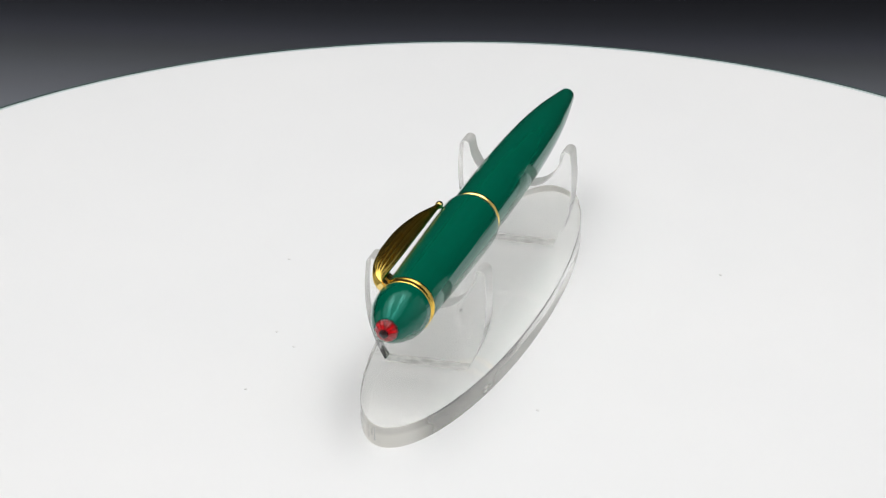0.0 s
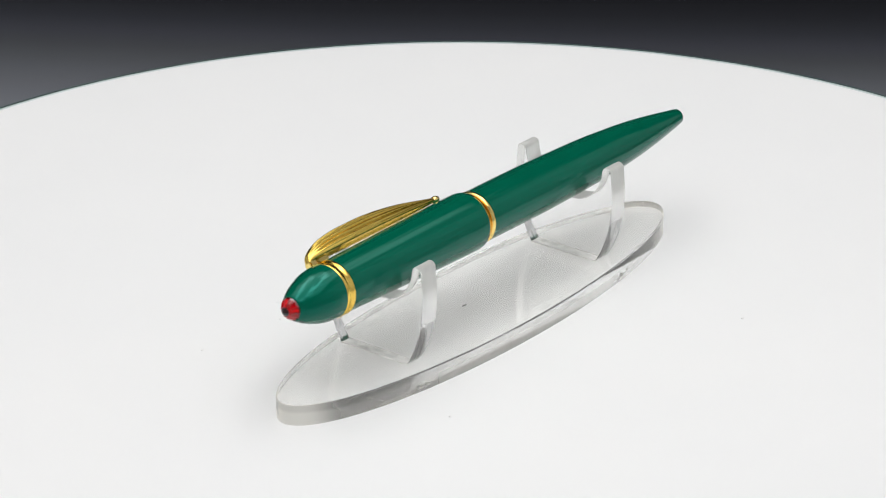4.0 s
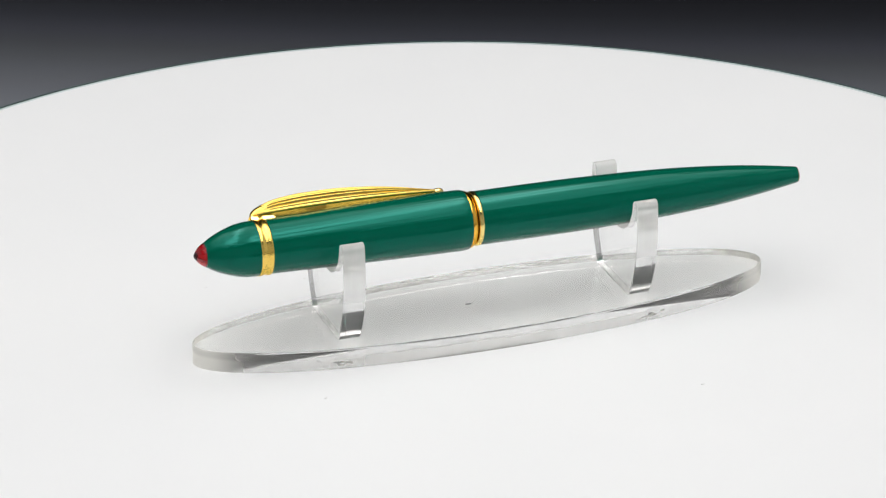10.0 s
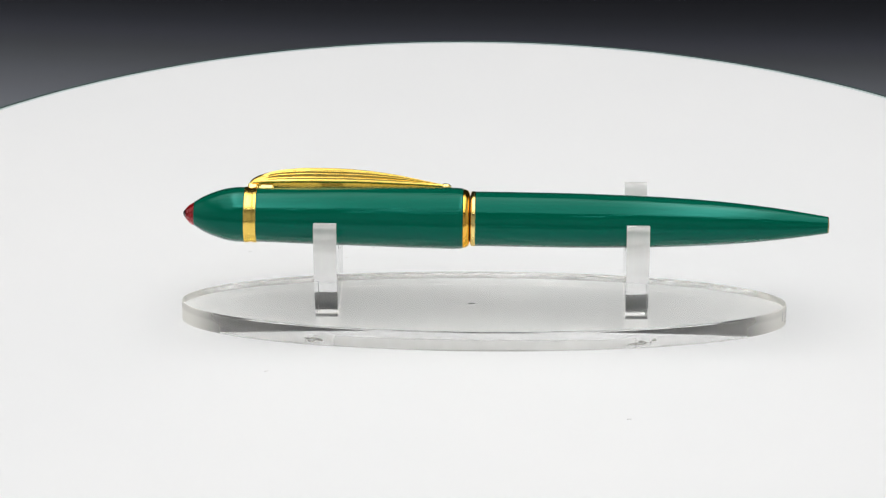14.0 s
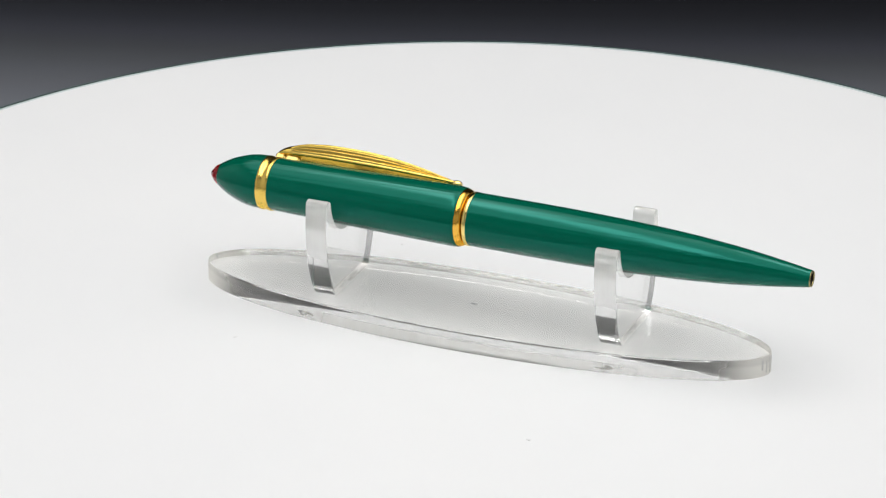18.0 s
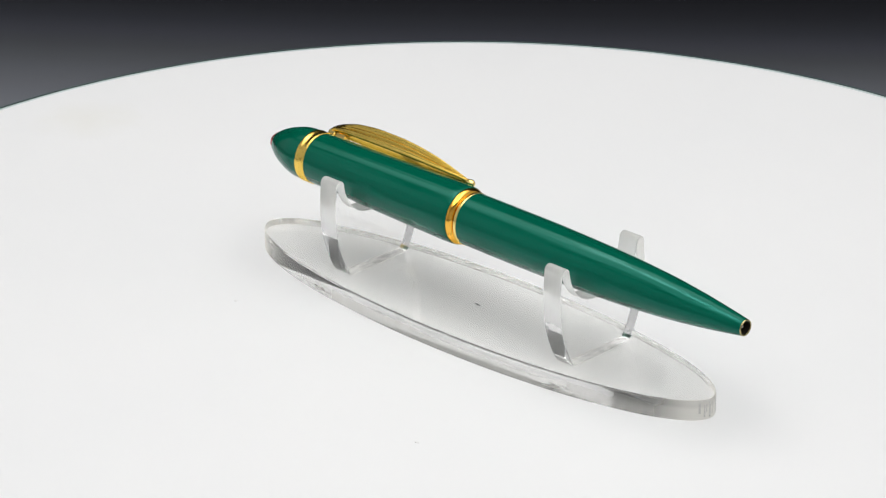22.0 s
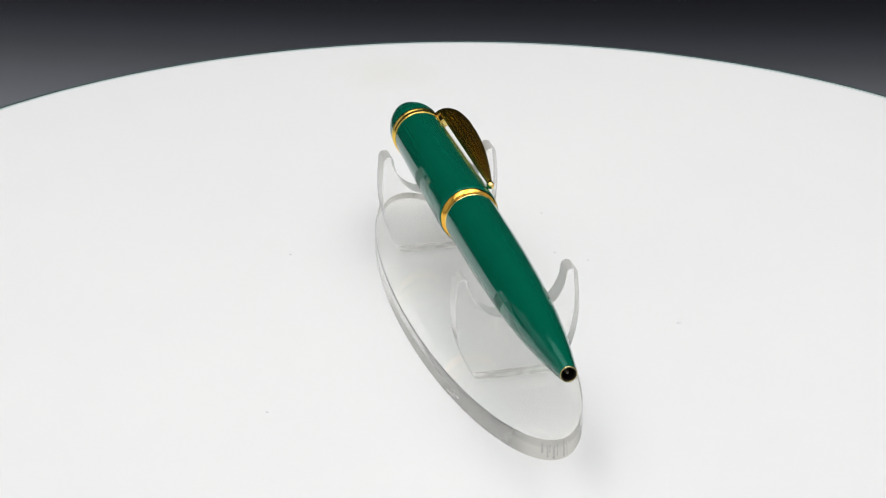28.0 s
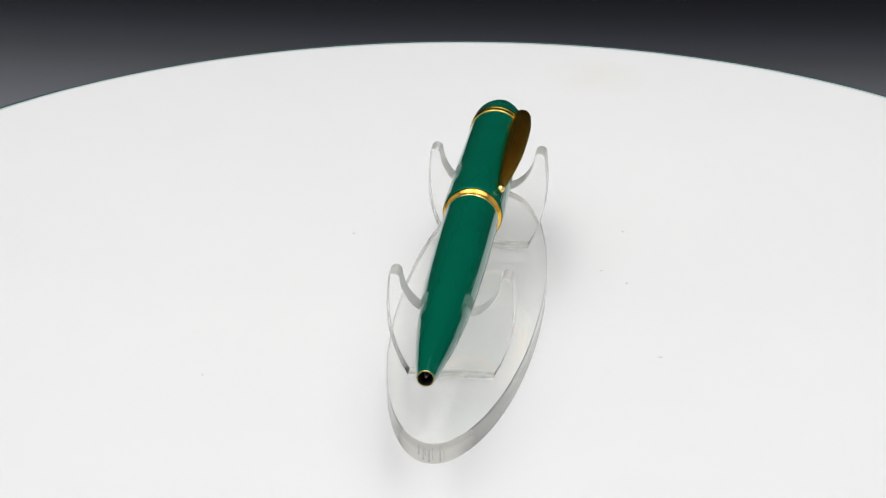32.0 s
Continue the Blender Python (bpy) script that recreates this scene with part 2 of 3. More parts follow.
def smooth_rows(rows, n):
    """Monotone cubic through (x, r) rows, resampled to n rows."""
    xs, ys = [p[0] for p in rows], [p[1] for p in rows]
    d = [(ys[i + 1] - ys[i]) / (xs[i + 1] - xs[i]) for i in range(len(xs) - 1)]
    t = [d[0]] + [0.0 if d[i - 1] * d[i] <= 0 else 2 * d[i - 1] * d[i] / (d[i - 1] + d[i]) for i in range(1, len(d))] + [d[-1]]
    out = []
    for k in range(n):
        x = xs[0] + (xs[-1] - xs[0]) * k / (n - 1)
        i = min(max(sum(1 for v in xs if v <= x) - 1, 0), len(d) - 1)
        h = xs[i + 1] - xs[i]
        s = (x - xs[i]) / h
        out.append((x, (1 + 2 * s) * (1 - s) ** 2 * ys[i] + s * (1 - s) ** 2 * h * t[i] + s * s * (3 - 2 * s) * ys[i + 1] + s * s * (s - 1) * h * t[i + 1]))
    return out


def inset(loop, d):
    """Move a closed counter-clockwise loop inwards by d."""
    out = []
    n = len(loop)
    for i in range(n):
        a, b, c = Vector(loop[i - 1]), Vector(loop[i]), Vector(loop[(i + 1) % n])
        e, f = (b - a).normalized(), (c - b).normalized()
        t = Vector((-e.y, e.x)) + Vector((-f.y, f.x))
        out.append(b + t * (d / max(t.length_squared / 2, 0.5)) if t.length > 1e-6 else b)
    return out


def prism(outer, z0, z1, bevel, m=Matrix(), walls=True, caps=True, shoulder=(0.0, 0.0)):
    """A plate with rounded rims from a counter-clockwise outline; its walls take the second material."""
    bm = bmesh.new()
    levels = [(z0, bevel), (z0 + bevel * 0.3, bevel * 0.3), (z0 + bevel, 0), (z1 - bevel, 0), (z1 - bevel * 0.3, bevel * 0.3), (z1, bevel)]
    if shoulder[0]:       # the wall leans inwards to draw a dark line before it rounds over
        levels[3:] = [(z1 - shoulder[0], 0), (z1 - bevel, shoulder[1]), (z1 - bevel * 0.3, shoulder[1] + bevel * 0.3), (z1, shoulder[1] + bevel)]
    if not walls:
        levels = [levels[0], levels[-1]]
    rows = [[bm.verts.new(m @ Vector((p[0], p[1], z))) for p in inset(outer, d)] for z, d in levels]
    n = len(outer)
    if walls:
        for a, b in zip(rows, rows[1:]):
            for k in range(n):
                f = bm.faces.new((a[k], a[(k + 1) % n], b[(k + 1) % n], b[k]))
                f.smooth, f.material_index = True, 1 if caps else 0
        for row in rows:
            for k in range(n):
                bm.edges.get((row[k], row[(k + 1) % n])).smooth = False
    if caps:
        for row in (rows[0], rows[-1]):
            edges = [bm.edges.get((row[k], row[(k + 1) % n])) or bm.edges.new((row[k], row[(k + 1) % n])) for k in range(n)]
            bmesh.ops.triangle_fill(bm, edges=edges, use_beauty=True, use_dissolve=False)
    bm.normal_update()
    if not walls:       # two open sheets: the upper one faces up, the lower one down
        middle = (z0 + z1) / 2
        wrong = [f for f in bm.faces if (f.calc_center_median().z > middle) != (f.normal.z > 0)]
        bmesh.ops.reverse_faces(bm, faces=wrong)
    if not caps:        # an open band: faces look outwards
        centre = sum((v.co for v in bm.verts), Vector()) / len(bm.verts)
        wrong = [f for f in bm.faces if f.normal.dot(f.calc_center_median() - centre) < 0]
        bmesh.ops.reverse_faces(bm, faces=wrong)
    return bm


def box(bm, x0, x1, y0, y1, z0, z1):
    v = [bm.verts.new((x, y, z)) for z in (z0, z1) for y in (y0, y1) for x in (x0, x1)]
    for q in ((0, 2, 3, 1), (4, 5, 7, 6), (0, 1, 5, 4), (2, 6, 7, 3), (0, 4, 6, 2), (1, 3, 7, 5)):
        bm.faces.new([v[i] for i in q])
    return bm


# ---------------------------------------------------------------- the studio
GROUND_Z = -0.055


def plain_box(name, material, dims, label):
    ob = new(name, mesh_of(box(bmesh.new(), *dims), name, material))
    return tagged(ob, label, name.split("_")[0], kind="structure")


plain_box("ground", MAT_PLINTH, (-1.2, 1.2, -1.2, 1.2, GROUND_Z - 0.1, GROUND_Z - 0.002), "matt black studio table surface")
# Unseen white walls and ceiling, added to bounce light onto the turntable.
plain_box("wall_north", MAT_BOUNCE, (-0.62, 0.62, 0.62, 0.72, GROUND_Z, 0.72), "unseen matt white wall added to bounce light")
plain_box("wall_south", MAT_BOUNCE, (-0.62, 0.62, -0.92, -0.82, GROUND_Z, 0.72), "unseen matt white wall added to bounce light")
plain_box("wall_east", MAT_BOUNCE, (0.62, 0.72, -0.92, 0.72, GROUND_Z, 0.72), "unseen matt white wall added to bounce light")
plain_box("wall_west", MAT_BOUNCE, (-0.72, -0.62, -0.92, 0.72, GROUND_Z, 0.72), "unseen matt white wall added to bounce light")
plain_box("ceiling", MAT_BOUNCE, (-1.2, 1.2, -1.2, 1.2, 2.3, 2.4), "unseen matt white ceiling")


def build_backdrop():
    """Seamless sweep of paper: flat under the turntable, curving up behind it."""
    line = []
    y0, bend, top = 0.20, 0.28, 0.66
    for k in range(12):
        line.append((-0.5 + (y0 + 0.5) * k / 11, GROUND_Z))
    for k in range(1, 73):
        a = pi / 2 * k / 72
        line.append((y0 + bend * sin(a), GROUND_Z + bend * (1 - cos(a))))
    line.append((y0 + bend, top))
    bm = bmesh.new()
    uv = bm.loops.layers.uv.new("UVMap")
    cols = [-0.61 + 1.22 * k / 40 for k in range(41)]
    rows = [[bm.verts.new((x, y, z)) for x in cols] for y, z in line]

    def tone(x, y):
        """Painted light fall-off from grey (0) to near black (1), skewed for uneven light."""
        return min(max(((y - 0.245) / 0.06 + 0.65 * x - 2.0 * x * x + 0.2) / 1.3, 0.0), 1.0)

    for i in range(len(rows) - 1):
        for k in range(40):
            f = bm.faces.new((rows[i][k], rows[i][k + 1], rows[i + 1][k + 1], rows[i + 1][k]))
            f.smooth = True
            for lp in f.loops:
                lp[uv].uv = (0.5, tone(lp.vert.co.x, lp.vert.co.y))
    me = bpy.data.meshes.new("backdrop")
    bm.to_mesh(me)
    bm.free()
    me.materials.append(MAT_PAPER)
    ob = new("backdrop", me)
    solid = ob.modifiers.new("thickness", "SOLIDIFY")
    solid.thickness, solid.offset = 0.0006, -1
    return tagged(ob, "seamless background paper with a painted grey to black light fall-off", "backdrop", kind="structure")


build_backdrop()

# ---------------------------------------------------------------- turntable
RADIUS = 0.1654
TOP_Z = 0.0004
RIM_X, RIM_Y = -0.0028, 0.0031     # disc offset from the turning point that fits its rim to the camera's view
AXIS = Matrix.Rotation(-pi / 2, 4, "Y")     # local x of a lathe becomes world z


def build_turntable():
    table = tagged(new("turntable"), "round white photo turntable with a pale glassy rim", "turntable")
    table.location = (0, 0, GROUND_Z)
    up = -GROUND_Z
    part("plinth", lathe([(0.0, 0.0), (0.0, 0.09), (0.004, 0.094), (up - 0.016, 0.094), (up - 0.013, 0.09), (up - 0.013, 0.0)], AXIS), MAT_PLINTH, table, "black plastic motor plinth")
    plat = part("platter", lathe([(-0.0120, 0.0), (-0.0120, RADIUS - 0.0014), (-0.0022, RADIUS - 0.0014), (-0.0006, RADIUS - 0.0014), (0.0, RADIUS - 0.0015), (0.0, 0.05), (0.0, 0.0)], AXIS, 256), MAT_PLATTER, table, "matt white round platter with faint dust")
    for p in plat.data.polygons:
        p.use_smooth = abs(p.normal.z) < 0.9
    plat.location = (RIM_X, RIM_Y, up + TOP_Z)
    band = part("rim_band", lathe([(-0.0115, RADIUS - 0.0013), (-0.0115, RADIUS - 0.0006), (-0.0003, RADIUS - 0.0004), (0.0, RADIUS - 0.0005), (0.0, RADIUS - 0.0014)], AXIS, 256), MAT_RIM, plat, "pale green glassy bevel of the platter")
    part("rim_lip", lathe([(-0.0115, RADIUS - 0.0005), (-0.0115, RADIUS + 0.0001), (-0.0006, RADIUS + 0.0001), (0.0, RADIUS + 0.0001), (0.0001, RADIUS), (0.0001, RADIUS - 0.0003)], AXIS, 256), MAT_LIP, band, "thin dark green glass edge")
    rng = random.Random(4)
    for x, y, size in ((-40, -29, 0.65), (36, -50, 0.7), (-26, 29, 0.55), (-48, 32, 0.6), (-20, 35, 0.6), (16.5, 45, 0.65)):
        turn = rng.uniform(0, 3.1)
        bm = lathe([(0.0, 0.0), (0.0, 1.0), (0.00006, 0.75), (0.00009, 0.0)], AXIS, 12)
        for v in bm.verts:
            k = 1 + 0.35 * noise.noise(Vector((v.co.x * 2 + x, v.co.y * 2 + y, 0)))
            q = Vector((v.co.x * k * size * 0.0008, v.co.y * k * size * 0.0005, 0))
            q.rotate(Euler((0, 0, turn)))
            v.co = Vector((x * 0.001 + q.x, y * 0.001 + q.y, v.co.z + 0.00001))
        part("dust_speck", bm, MAT_DUST, plat)
    return table, plat


turntable, platter = build_turntable()

# ---------------------------------------------------------------- acrylic stand
BASE_T = 0.0046
SHOULDER = (0.00032, 0.00008)      # height and lean of the upper edge, shaped to draw the rim's dark line
STAND_X, STAND_Y = 0.0025, -0.0003
CRADLES = (-0.0309, 0.0353)
CRADLE_T = 0.0049
SEAT = 0.0141
CRADLE_SHIFTS = (0.0004, 0.0002)


def cradle_profile():
    """Outline of one cradle plate: tab, flaring arms, rounded tips and the scoop for the pen."""
    right = [(8.7, 0.0), (9.4, 1.25), (10.1, 2.6), (10.85, 4.5), (11.5, 6.4), (12.05, 8.3), (12.46, 10.2), (12.75, 12.5), (12.9, 14.7), (12.95, 16.5), (12.9, 18.1), (12.75, 20.2)]
    cx, cz, r = 11.4, 22.25, 1.2
    right += [(cx + r * cos(a), cz + r * sin(a)) for a in [pi * k / 12 for k in range(0, 13)]]
    right += [(10.0, 20.95), (9.7, 19.9), (9.2, 18.75), (8.4, 17.35), (7.4, 16.2), (6.2, 15.25), (4.8, 14.6), (3.2, 14.25), (1.6, 1000 * SEAT + 0.05)]
    right = [(x * 0.00102, z * 0.001 - TOP_Z * min(1.0, z / 10)) for x, z in right]
    left = [(-x, z) for x, z in reversed(right)]
    return right + [(0.0, SEAT - TOP_Z)] + left


def build_stand():
    stand = tagged(new("pen_stand"), "clear acrylic pen stand with oval base and two cradles", "pen stand")
    a, b = 0.1308 / 2, 0.0311 / 2
    oval = [(STAND_X + a * cos(t), STAND_Y + b * sin(t)) for t in [2 * pi * k / 160 for k in range(160)]]
    slab = part("oval_base", prism(oval, TOP_Z + 0.00003, TOP_Z + BASE_T, 0.0001, walls=False, shoulder=SHOULDER), MAT_BASE, stand, "thick clear oval base plate", recalc=False)
    rim = part("saw_cut_rim", prism(oval, TOP_Z + 0.00003, TOP_Z + BASE_T, 0.0001, caps=False, shoulder=SHOULDER), MAT_CUT, slab, "hazy saw-cut rim of the base", recalc=False)
    rim.visible_shadow = False
    prof = cradle_profile()
    for cx, shift in zip(CRADLES, CRADLE_SHIFTS):
        # local x, y, z of the plate become y, z, x of the stand
        m = Matrix(((0, 0, 1, cx - CRADLE_T / 2), (1, 0, 0, STAND_Y + shift), (0, 1, 0, TOP_Z + BASE_T + 0.00003), (0, 0, 0, 1)))
        plate = part("cradle", prism(prof, 0.0, CRADLE_T, 0.00016, m), MAT_PLATE, stand, "clear U-shaped cradle plate")
        plate.data.materials.append(MAT_CUT_FINE)
        plate.data.materials.append(MAT_GLUE_MARKS)
        for p in plate.data.polygons:
            if p.center.z < TOP_Z + BASE_T + 0.0003:
                p.material_index = 2
        # beads of dried glue and painted glints along both sides of the foot
        beads = random.Random(round(cx * 1e5))
        for face in (-1, 1):
            y = -0.0078
            while y < 0.0075:
                length = beads.uniform(0.0004, 0.0014)
                bead = lathe([(-length * cos(pi * q / 6), sin(pi * q / 6)) for q in range(7)], Matrix.Diagonal((1, beads.uniform(0.00008, 0.0002), beads.uniform(0.0001, 0.0002), 1)), 10)
                for v in bead.verts:
                    v.co += 0.00007 * noise.noise_vector(v.co * 2500 + Vector((y * 900, cx * 900, 0)))
                bead.transform(Matrix.Translation((cx + face * CRADLE_T / 2, STAND_Y + shift + y + length, TOP_Z + BASE_T + 0.00004)) @ Matrix.Rotation(pi / 2 + beads.uniform(-0.04, 0.04), 4, "Z"))
                part("glint_bead", bead, MAT_GLUE_MARKS if beads.random() < 0.6 else MAT_PALE_GREY, plate)
                y += 2 * length + beads.uniform(0.0003, 0.0024)
    bm = lathe([(0.0, 0.0), (0.0, 0.0007), (0.0003, 0.0005), (0.0004, 0.0)], Matrix.Translation((-0.0002, 0.0019, TOP_Z + 0.00006)) @ AXIS @ Matrix.Diagonal((1, 0.45, 1.3, 1)), 14)
    for v in bm.verts:
        v.co += Vector((0.0002 * noise.noise(v.co * 1500), 0.00015 * noise.noise(v.co * 1900 + Vector((5, 0, 0))), 0))
    part("mould_mark", bm, MAT_CHIP, stand, "dark moulding chip in the clear base")
    rng = random.Random(11)
    # blobs that paint the cradle feet's refracted glints on the front wall below
    for x in (-0.0325, 0.0368):
        u = (x - STAND_X) / a
        side = -math.sqrt(1 - u * u)
        turn = math.atan2(-b * u, a * -side) * -1
        place = Matrix.Translation((x, STAND_Y + b * side, TOP_Z + 0.0014)) @ Matrix.Rotation(turn, 4, "Z")
        for k in range(9):
            dx, dz = rng.uniform(-2.6, 2.4), rng.uniform(-0.35, 0.35)
            length, high, thick = rng.uniform(0.35, 1.0), rng.uniform(0.1, 0.24), rng.uniform(0.06, 0.1)
            name, material = ("foot_glint", MAT_GLUE_MARKS) if k % 3 else ("glint_edge", MAT_GLINT_EDGE)
            rows = [(-length * cos(pi * q / 8) * 0.001, sin(pi * q / 8) * 0.001) for q in range(9)]
            blob = lathe(rows, Matrix.Diagonal((1, thick, high, 1)), 10)
            for v in blob.verts:
                v.co.z += 0.00016 * noise.noise(v.co * 2200 + Vector((dx, 0, x * 900)))
                v.co = place @ (v.co + Vector((dx * 0.001, 0, dz * 0.001 + dx * 0.00008)))
            part(name, blob, material, slab, "pale painted glint of a cradle foot on the rim" if name == "foot_glint" else "grey end of a painted glint")
    # upright pale grey and milky strips at both tips of the oval
    for end, first, last in ((-1, -16.5, -8.5), (1, -9.0, 9.0)):
        count = 6 if end < 0 else 8
        for k in range(count):
            deg = first + (last - first) * (k + rng.uniform(-0.25, 0.25)) / (count - 1)
            wide, material = rng.uniform(0.18, 0.6), MAT_PALE_GREY if rng.random() < 0.6 else MAT_GLUE_MARKS
            t = radians(deg) + (pi if end < 0 else 0)
            at = Vector((STAND_X + a * cos(t), STAND_Y + b * sin(t), 0))
            facing = math.atan2(sin(t) / b, cos(t) / a)
            low, high = TOP_Z + 0.0004 + rng.uniform(0, 0.0016), TOP_Z + BASE_T - 0.0003 - rng.uniform(0, 0.0011)
            rib = bmesh.new()
            box(rib, -0.00006, 0.00005, -wide * 0.0004, wide * 0.0004, low, high)
            bmesh.ops.bevel(rib, geom=rib.edges[:], offset=0.00004, segments=1, affect="EDGES")
            rib.transform(Matrix.Translation(at) @ Matrix.Rotation(facing, 4, "Z"))
            part("tip_strip", rib, material, slab)
    for ob in stand.children:
        ob.visible_shadow = False      # clear acrylic lets the light through
    return stand


pen_stand = build_stand()

# ---------------------------------------------------------------- pen
PEN_ROOT = 0.0189
PEN_TILT = Matrix.Translation((0, -0.0001, 0.02441 - PEN_ROOT)) @ Matrix.Rotation(radians(-0.10), 4, "Z") @ Matrix.Rotation(radians(0.67), 4, "Y")
CLIP_TURN = 40.0


def build_pen():
    pen = tagged(new("pen"), "dark green lacquered pen with gold trim lying in the acrylic cradles", "pen")
    m = PEN_TILT
    mm = 0.001
    jewel = [(-61.7, 0.0), (-61.7, 0.62), (-61.45, 1.05), (-60.75, 1.85), (-60.1, 2.3), (-59.62, 2.56), (-59.45, 2.56), (-59.45, 0.0)]
    part("jewel_tip", lathe([(x * mm, r * mm) for x, r in jewel], m, 12, False), MAT_JEWEL, pen, "faceted clear red jewel tip")
    part("jewel_point", lathe([(x * mm, r * mm) for x, r in [(-62.0, 0.0), (-61.95, 0.3), (-61.8, 0.55), (-61.55, 0.85), (-61.4, 1.0), (-61.2, 0.85), (-61.2, 0.0)]], m, 24), MAT_POINT, pen, "dark maroon point of the jewel")
    # Added unseen reflector, star-shaped to draw bright and dark facets in the jewel.
    reflector = lathe([(x * mm, r * mm) for x, r in [(-61.15, 0.0), (-60.95, 0.75), (-60.3, 1.5), (-59.6, 2.1), (-59.58, 2.3)]], Matrix(), 24, False)
    for v in reflector.verts:
        r = math.hypot(v.co.y, v.co.z)
        if r > 1e-6 and round(math.atan2(v.co.z, v.co.y) / (pi / 12)) % 2:
            v.co.y, v.co.z = v.co.y * 0.84, v.co.z * 0.84
    reflector.transform(m)
    part("jewel_reflector", reflector, MAT_REFLECTOR, pen, "star-cut red reflector added behind the jewel")
    # Added dark disc that deepens the red seen through the jewel.
    part("jewel_backing", lathe([(x * mm, r * mm) for x, r in [(-59.57, 0.0), (-59.57, 2.4)]], m, 24), MAT_RECESS_SHADE, pen, "dark disc added behind the jewel")
    nose = smooth_rows([(-59.6, 2.55), (-58.5, 3.26), (-57.0, 4.05), (-55.4, 4.70), (-52.6, 5.55), (-50.5, 5.85), (-48.55, 5.92)], 40)
    part("cap_crown", lathe([(-59.55 * mm, 0.0)] + [(x * mm, r * mm) for x, r in nose] + [(-48.55 * mm, 0.0)], m), MAT_GREEN, pen, "bullet-shaped green lacquer crown")
    ring = [(-48.75, 5.2), (-48.75, 5.90), (-48.6, 5.99), (-48.2, 5.99), (-47.9, 5.91), (-47.6, 5.80), (-47.2, 5.80), (-46.85, 5.91), (-46.55, 5.98), (-46.2, 5.98), (-46.05, 5.88), (-46.05, 5.2)]
    part("crown_ring", lathe([(x * mm, r * mm) for x, r in ring], m), MAT_GOLD_RING, pen, "satin gold double ring")
    cap = smooth_rows([(-46.05, 5.80), (-38, 5.98), (-28, 6.20), (-14, 6.46), (-6, 6.56), (-4.0, 6.57)], 40)
    cap += [(-3.0, 6.56), (-2.4, 6.51), (-2.05, 6.45), (-1.9, 6.40), (-1.9, 5.9)]
    part("cap", lathe([(x * mm, r * mm) for x, r in cap], m), MAT_GREEN, pen, "green lacquer cap sleeve")
    lip = [(-1.92, 6.2), (-1.9, 6.27), (-1.82, 6.31), (-1.55, 6.28), (-1.15, 6.14), (-0.8, 5.9), (-0.6, 5.65), (-0.52, 5.35), (-0.52, 4.8)]
    part("lip_ring", lathe([(x * mm, r * mm) for x, r in lip], m), MAT_GOLD_WARM, pen, "amber gold ring in the cap lip")
    # The gap's shade is put into this ring's near-black colour.
    groove = [(-0.6, 4.7), (-0.56, 4.95), (-0.24, 4.95), (-0.2, 4.7)]
    part("centre_groove", lathe([(x * mm, r * mm) for x, r in groove], m), MAT_RECESS_SHADE, pen, "gap between cap and barrel with its shade painted in")
    band = [(-0.3, 4.8), (-0.28, 5.5), (-0.2, 5.7), (-0.02, 5.85), (0.22, 5.92), (0.53, 5.92), (0.73, 5.88), (0.81, 5.4)]
    part("barrel_ring", lathe([(x * mm, r * mm) for x, r in band], m), MAT_GOLD, pen, "polished gold ring")
    barrel = [(0.75, 5.84), (10, 5.87), (20.5, 5.84), (32.7, 5.63), (38.8, 5.44), (44.8, 5.18), (50.9, 4.81), (57, 4.32), (63.1, 3.67), (69.1, 2.88), (75.3, 1.92), (76.0, 1.80)]
    part("barrel", lathe([(x * mm, r * mm) for x, r in smooth_rows(barrel, 70)], m), MAT_GREEN, pen, "tapered green lacquer barrel")
    part("tip_ring", lathe([(x * mm, r * mm) for x, r in [(75.95, 1.80), (76.2, 1.74), (76.26, 1.66), (76.26, 1.58), (76.1, 1.5), (73.5, 1.48)]], m, 48), MAT_TIPRING, pen, "thin gold edge of the tip opening")
    part("tip_bore", lathe([(x * mm, r * mm) for x, r in [(76.0, 1.495), (72.0, 1.4), (71.0, 0.0)]], m, 40), MAT_RECESS_SHADE, pen, "dark opening of the writing tip")
    part("refill_point", lathe([(x * mm, r * mm) for x, r in [(71.2, 0.75), (73.6, 0.7), (75.0, 0.36), (75.4, 0.26), (75.5, 0.0)]], m, 24), MAT_STEEL, pen, "retracted steel writing point")
    build_clip(pen)
    return pen


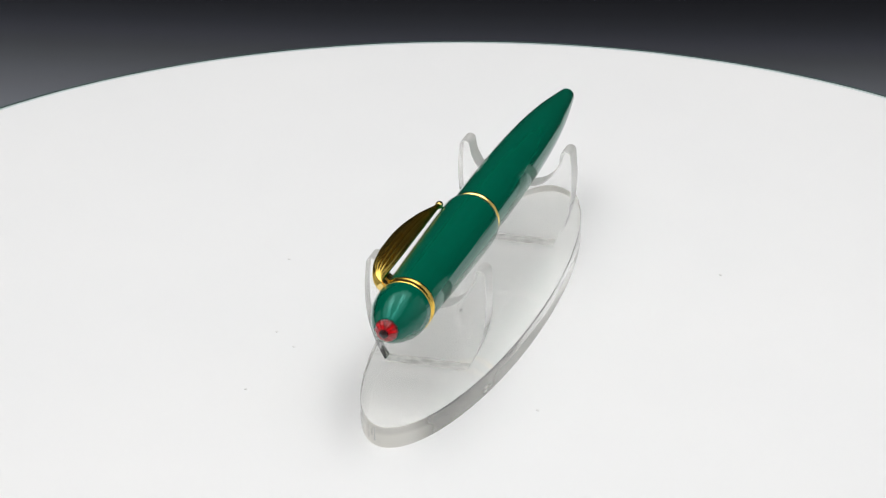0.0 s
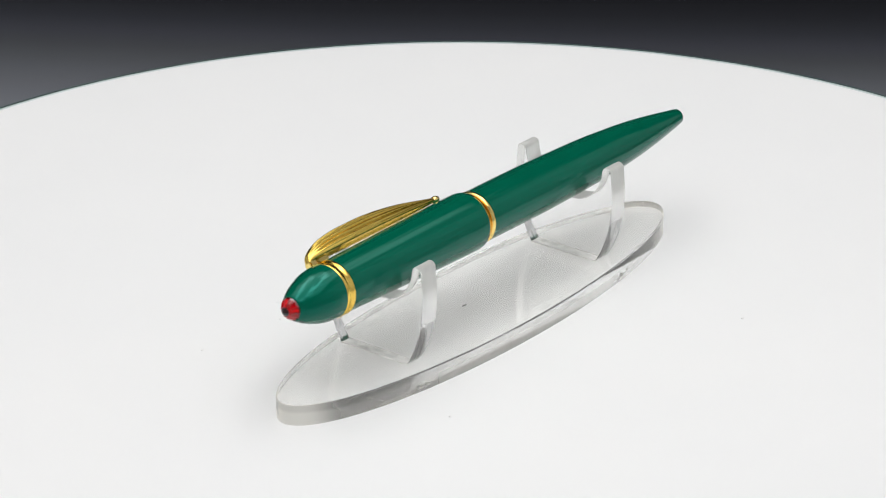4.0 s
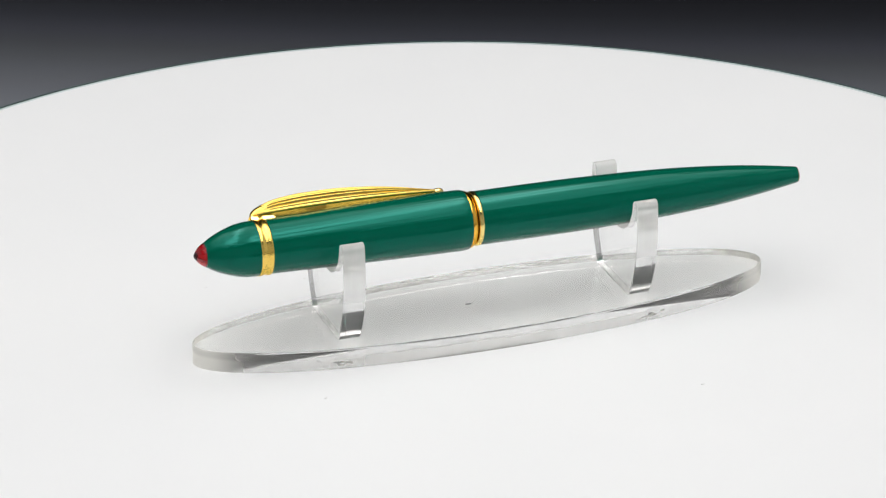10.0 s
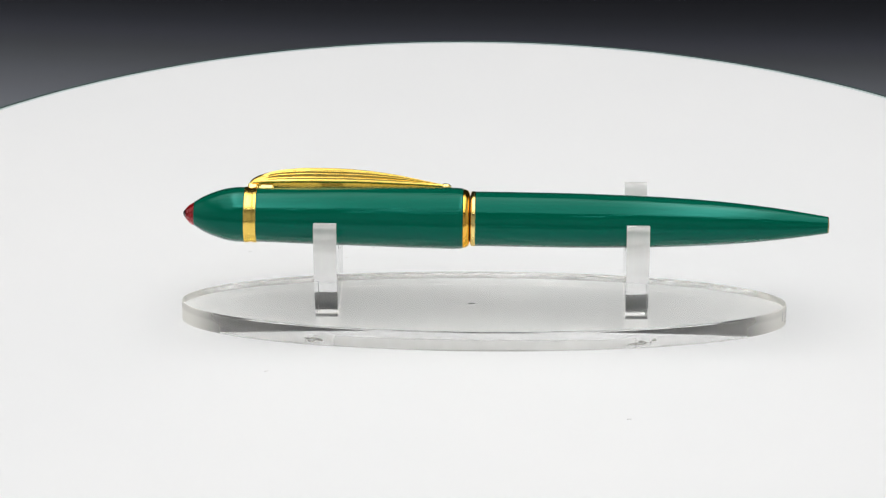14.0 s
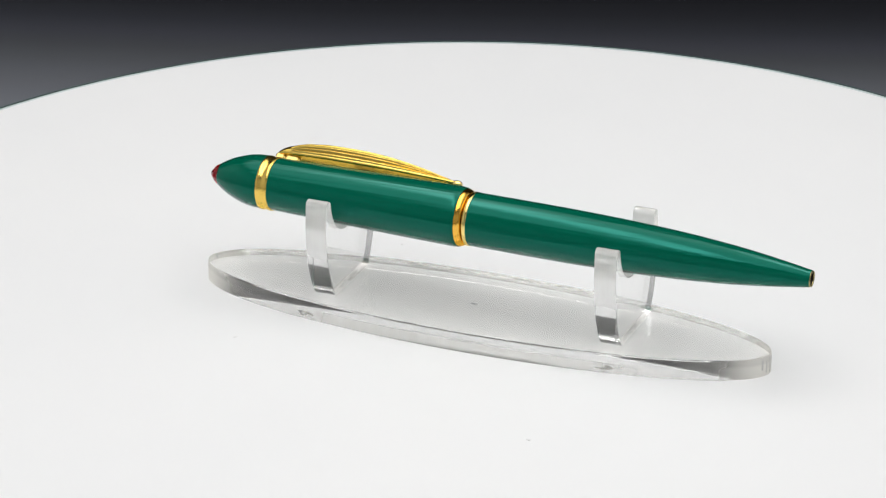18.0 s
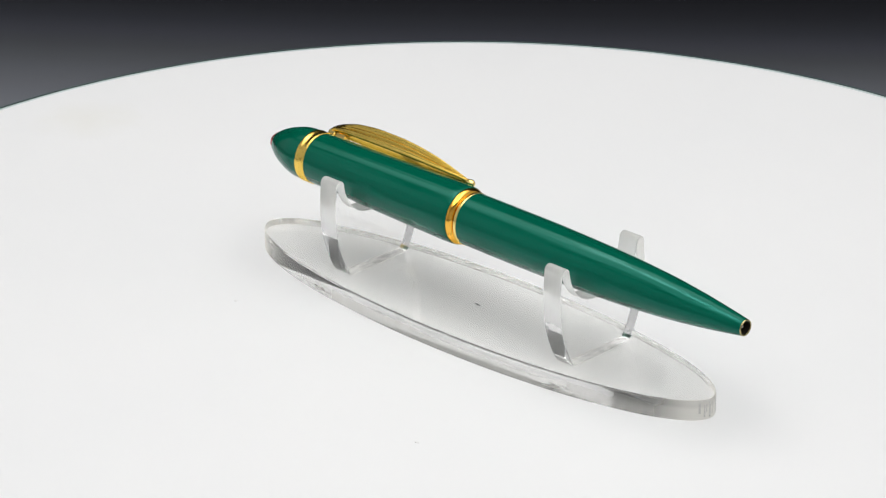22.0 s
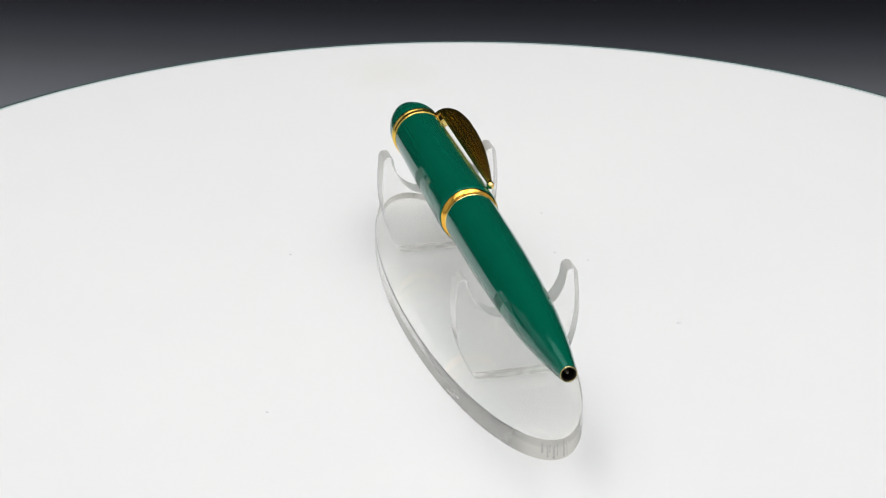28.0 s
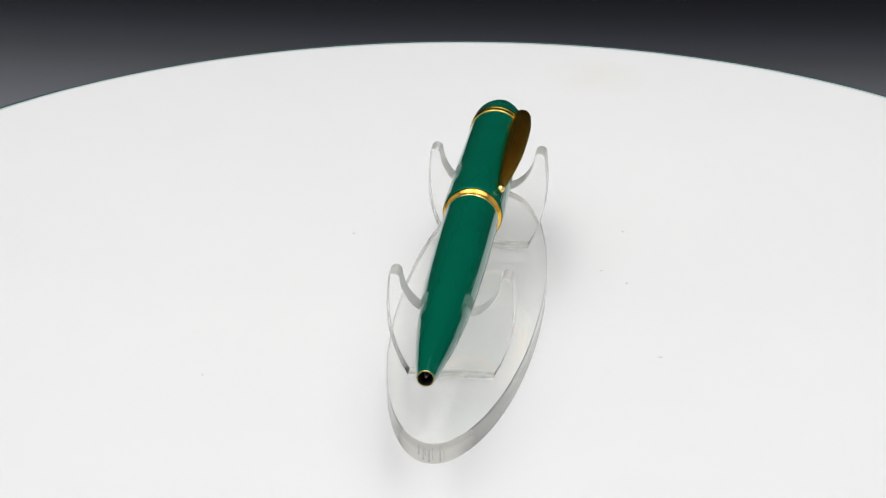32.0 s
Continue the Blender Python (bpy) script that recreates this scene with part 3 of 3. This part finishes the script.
def build_clip(pen):
    """Gold feather clip: an arched ridge with fluted flanks, a bracket at the ring and a ball foot."""
    mm = 0.001
    m = PEN_TILT @ Matrix.Rotation(radians(CLIP_TURN), 4, "X")     # local y points out along the clip
    top = smooth_rows([(-48.3, 7.0), (-47.9, 8.0), (-46.9, 8.9), (-45.0, 9.75), (-40.5, 10.65), (-35.5, 11.1), (-30, 11.13), (-24, 10.8), (-16, 9.75), (-9.5, 8.5), (-6.0, 7.8)], 70)
    low = smooth_rows([(-48.3, 6.2), (-47.2, 6.8), (-44, 6.95), (-36, 7.0), (-20, 7.1), (-6.0, 7.1)], 70)
    half = smooth_rows([(-48.3, 0.85), (-46, 1.25), (-41, 1.8), (-34, 2.1), (-26, 2.05), (-16, 1.6), (-9.5, 1.05), (-6.0, 0.6)], 70)
    bm = bmesh.new()
    rows = []
    n = 177
    for (x, h), (_, lo), (_, w) in zip(top, low, half):
        row = []
        rise = h - lo - 0.55
        depth = min(1.0, max(rise, 0.0) / 2.2)
        for k in range(n):
            u = -1 + 2 * k / (n - 1)
            a = u * pi / 2
            neck = min(max((x + 45.8) / 4.0, 0.0), 1.0)
            rib = 0.54 * depth * neck * neck * (3 - 2 * neck) * (abs(cos(u * 5.5 * pi)) - 0.6) * (1 - u ** 8)
            y, z = lo + 0.55 + rise * cos(a), w * sin(a)
            row.append(bm.verts.new(m @ Vector((x * mm, (y + rib * cos(a)) * mm, (z + rib * sin(a)) * mm))))
        for k in range(9):        # rolled edge and shallow underside
            u = 1 - k / 4
            row.append(bm.verts.new(m @ Vector((x * mm, (lo + 0.3 * (1 - u * u)) * mm, 0.97 * w * u * mm))))
        rows.append(row)
    for a, b in zip(rows, rows[1:]):
        for k in range(len(a)):
            j = (k + 1) % len(a)
            bm.faces.new((a[k], a[j], b[j], b[k])).smooth = True
    bm.faces.new(rows[0])
    bm.faces.new(rows[-1])
    clip = part("clip", bm, MAT_GOLD_CLIP, pen, "fluted gold feather-shaped clip")
    ball = lathe([(-1.25 * cos(pi * k / 10) * mm, 0.85 * sin(pi * k / 10) * mm) for k in range(11)], m @ Matrix.Translation((-5.8 * mm, 7.4 * mm, 0)), 24)
    part("clip_ball", ball, MAT_GOLD, clip, "small gold ball foot of the clip")
    bracket = bmesh.new()
    box(bracket, -48.35 * mm, -46.2 * mm, 5.0 * mm, 7.3 * mm, -1.0 * mm, 1.0 * mm)
    box(bracket, -45.9 * mm, -42.7 * mm, 5.3 * mm, 7.1 * mm, -0.95 * mm, 0.95 * mm)
    bmesh.ops.bevel(bracket, geom=bracket.edges[:], offset=0.35 * mm, segments=3, affect="EDGES")
    bracket.transform(m)
    part("clip_bracket", bracket, MAT_GOLD, clip, "gold block joining clip and ring")


fountain_pen = build_pen()


# ---------------------------------------------------------------- turning
def motions():
    times = [2.0 * k for k in range(17)]
    walk(platter, [(t, pose(RIM_X, RIM_Y, TOP_Z - GROUND_Z, 0, 0, heading(t))) for t in times])
    walk(pen_stand, [(t, pose(0, 0, 0, 0, 0, heading(t))) for t in times])
    walk(fountain_pen, [(t, pose(0, 0, PEN_ROOT, 0, 0, heading(t))) for t in times])


motions()
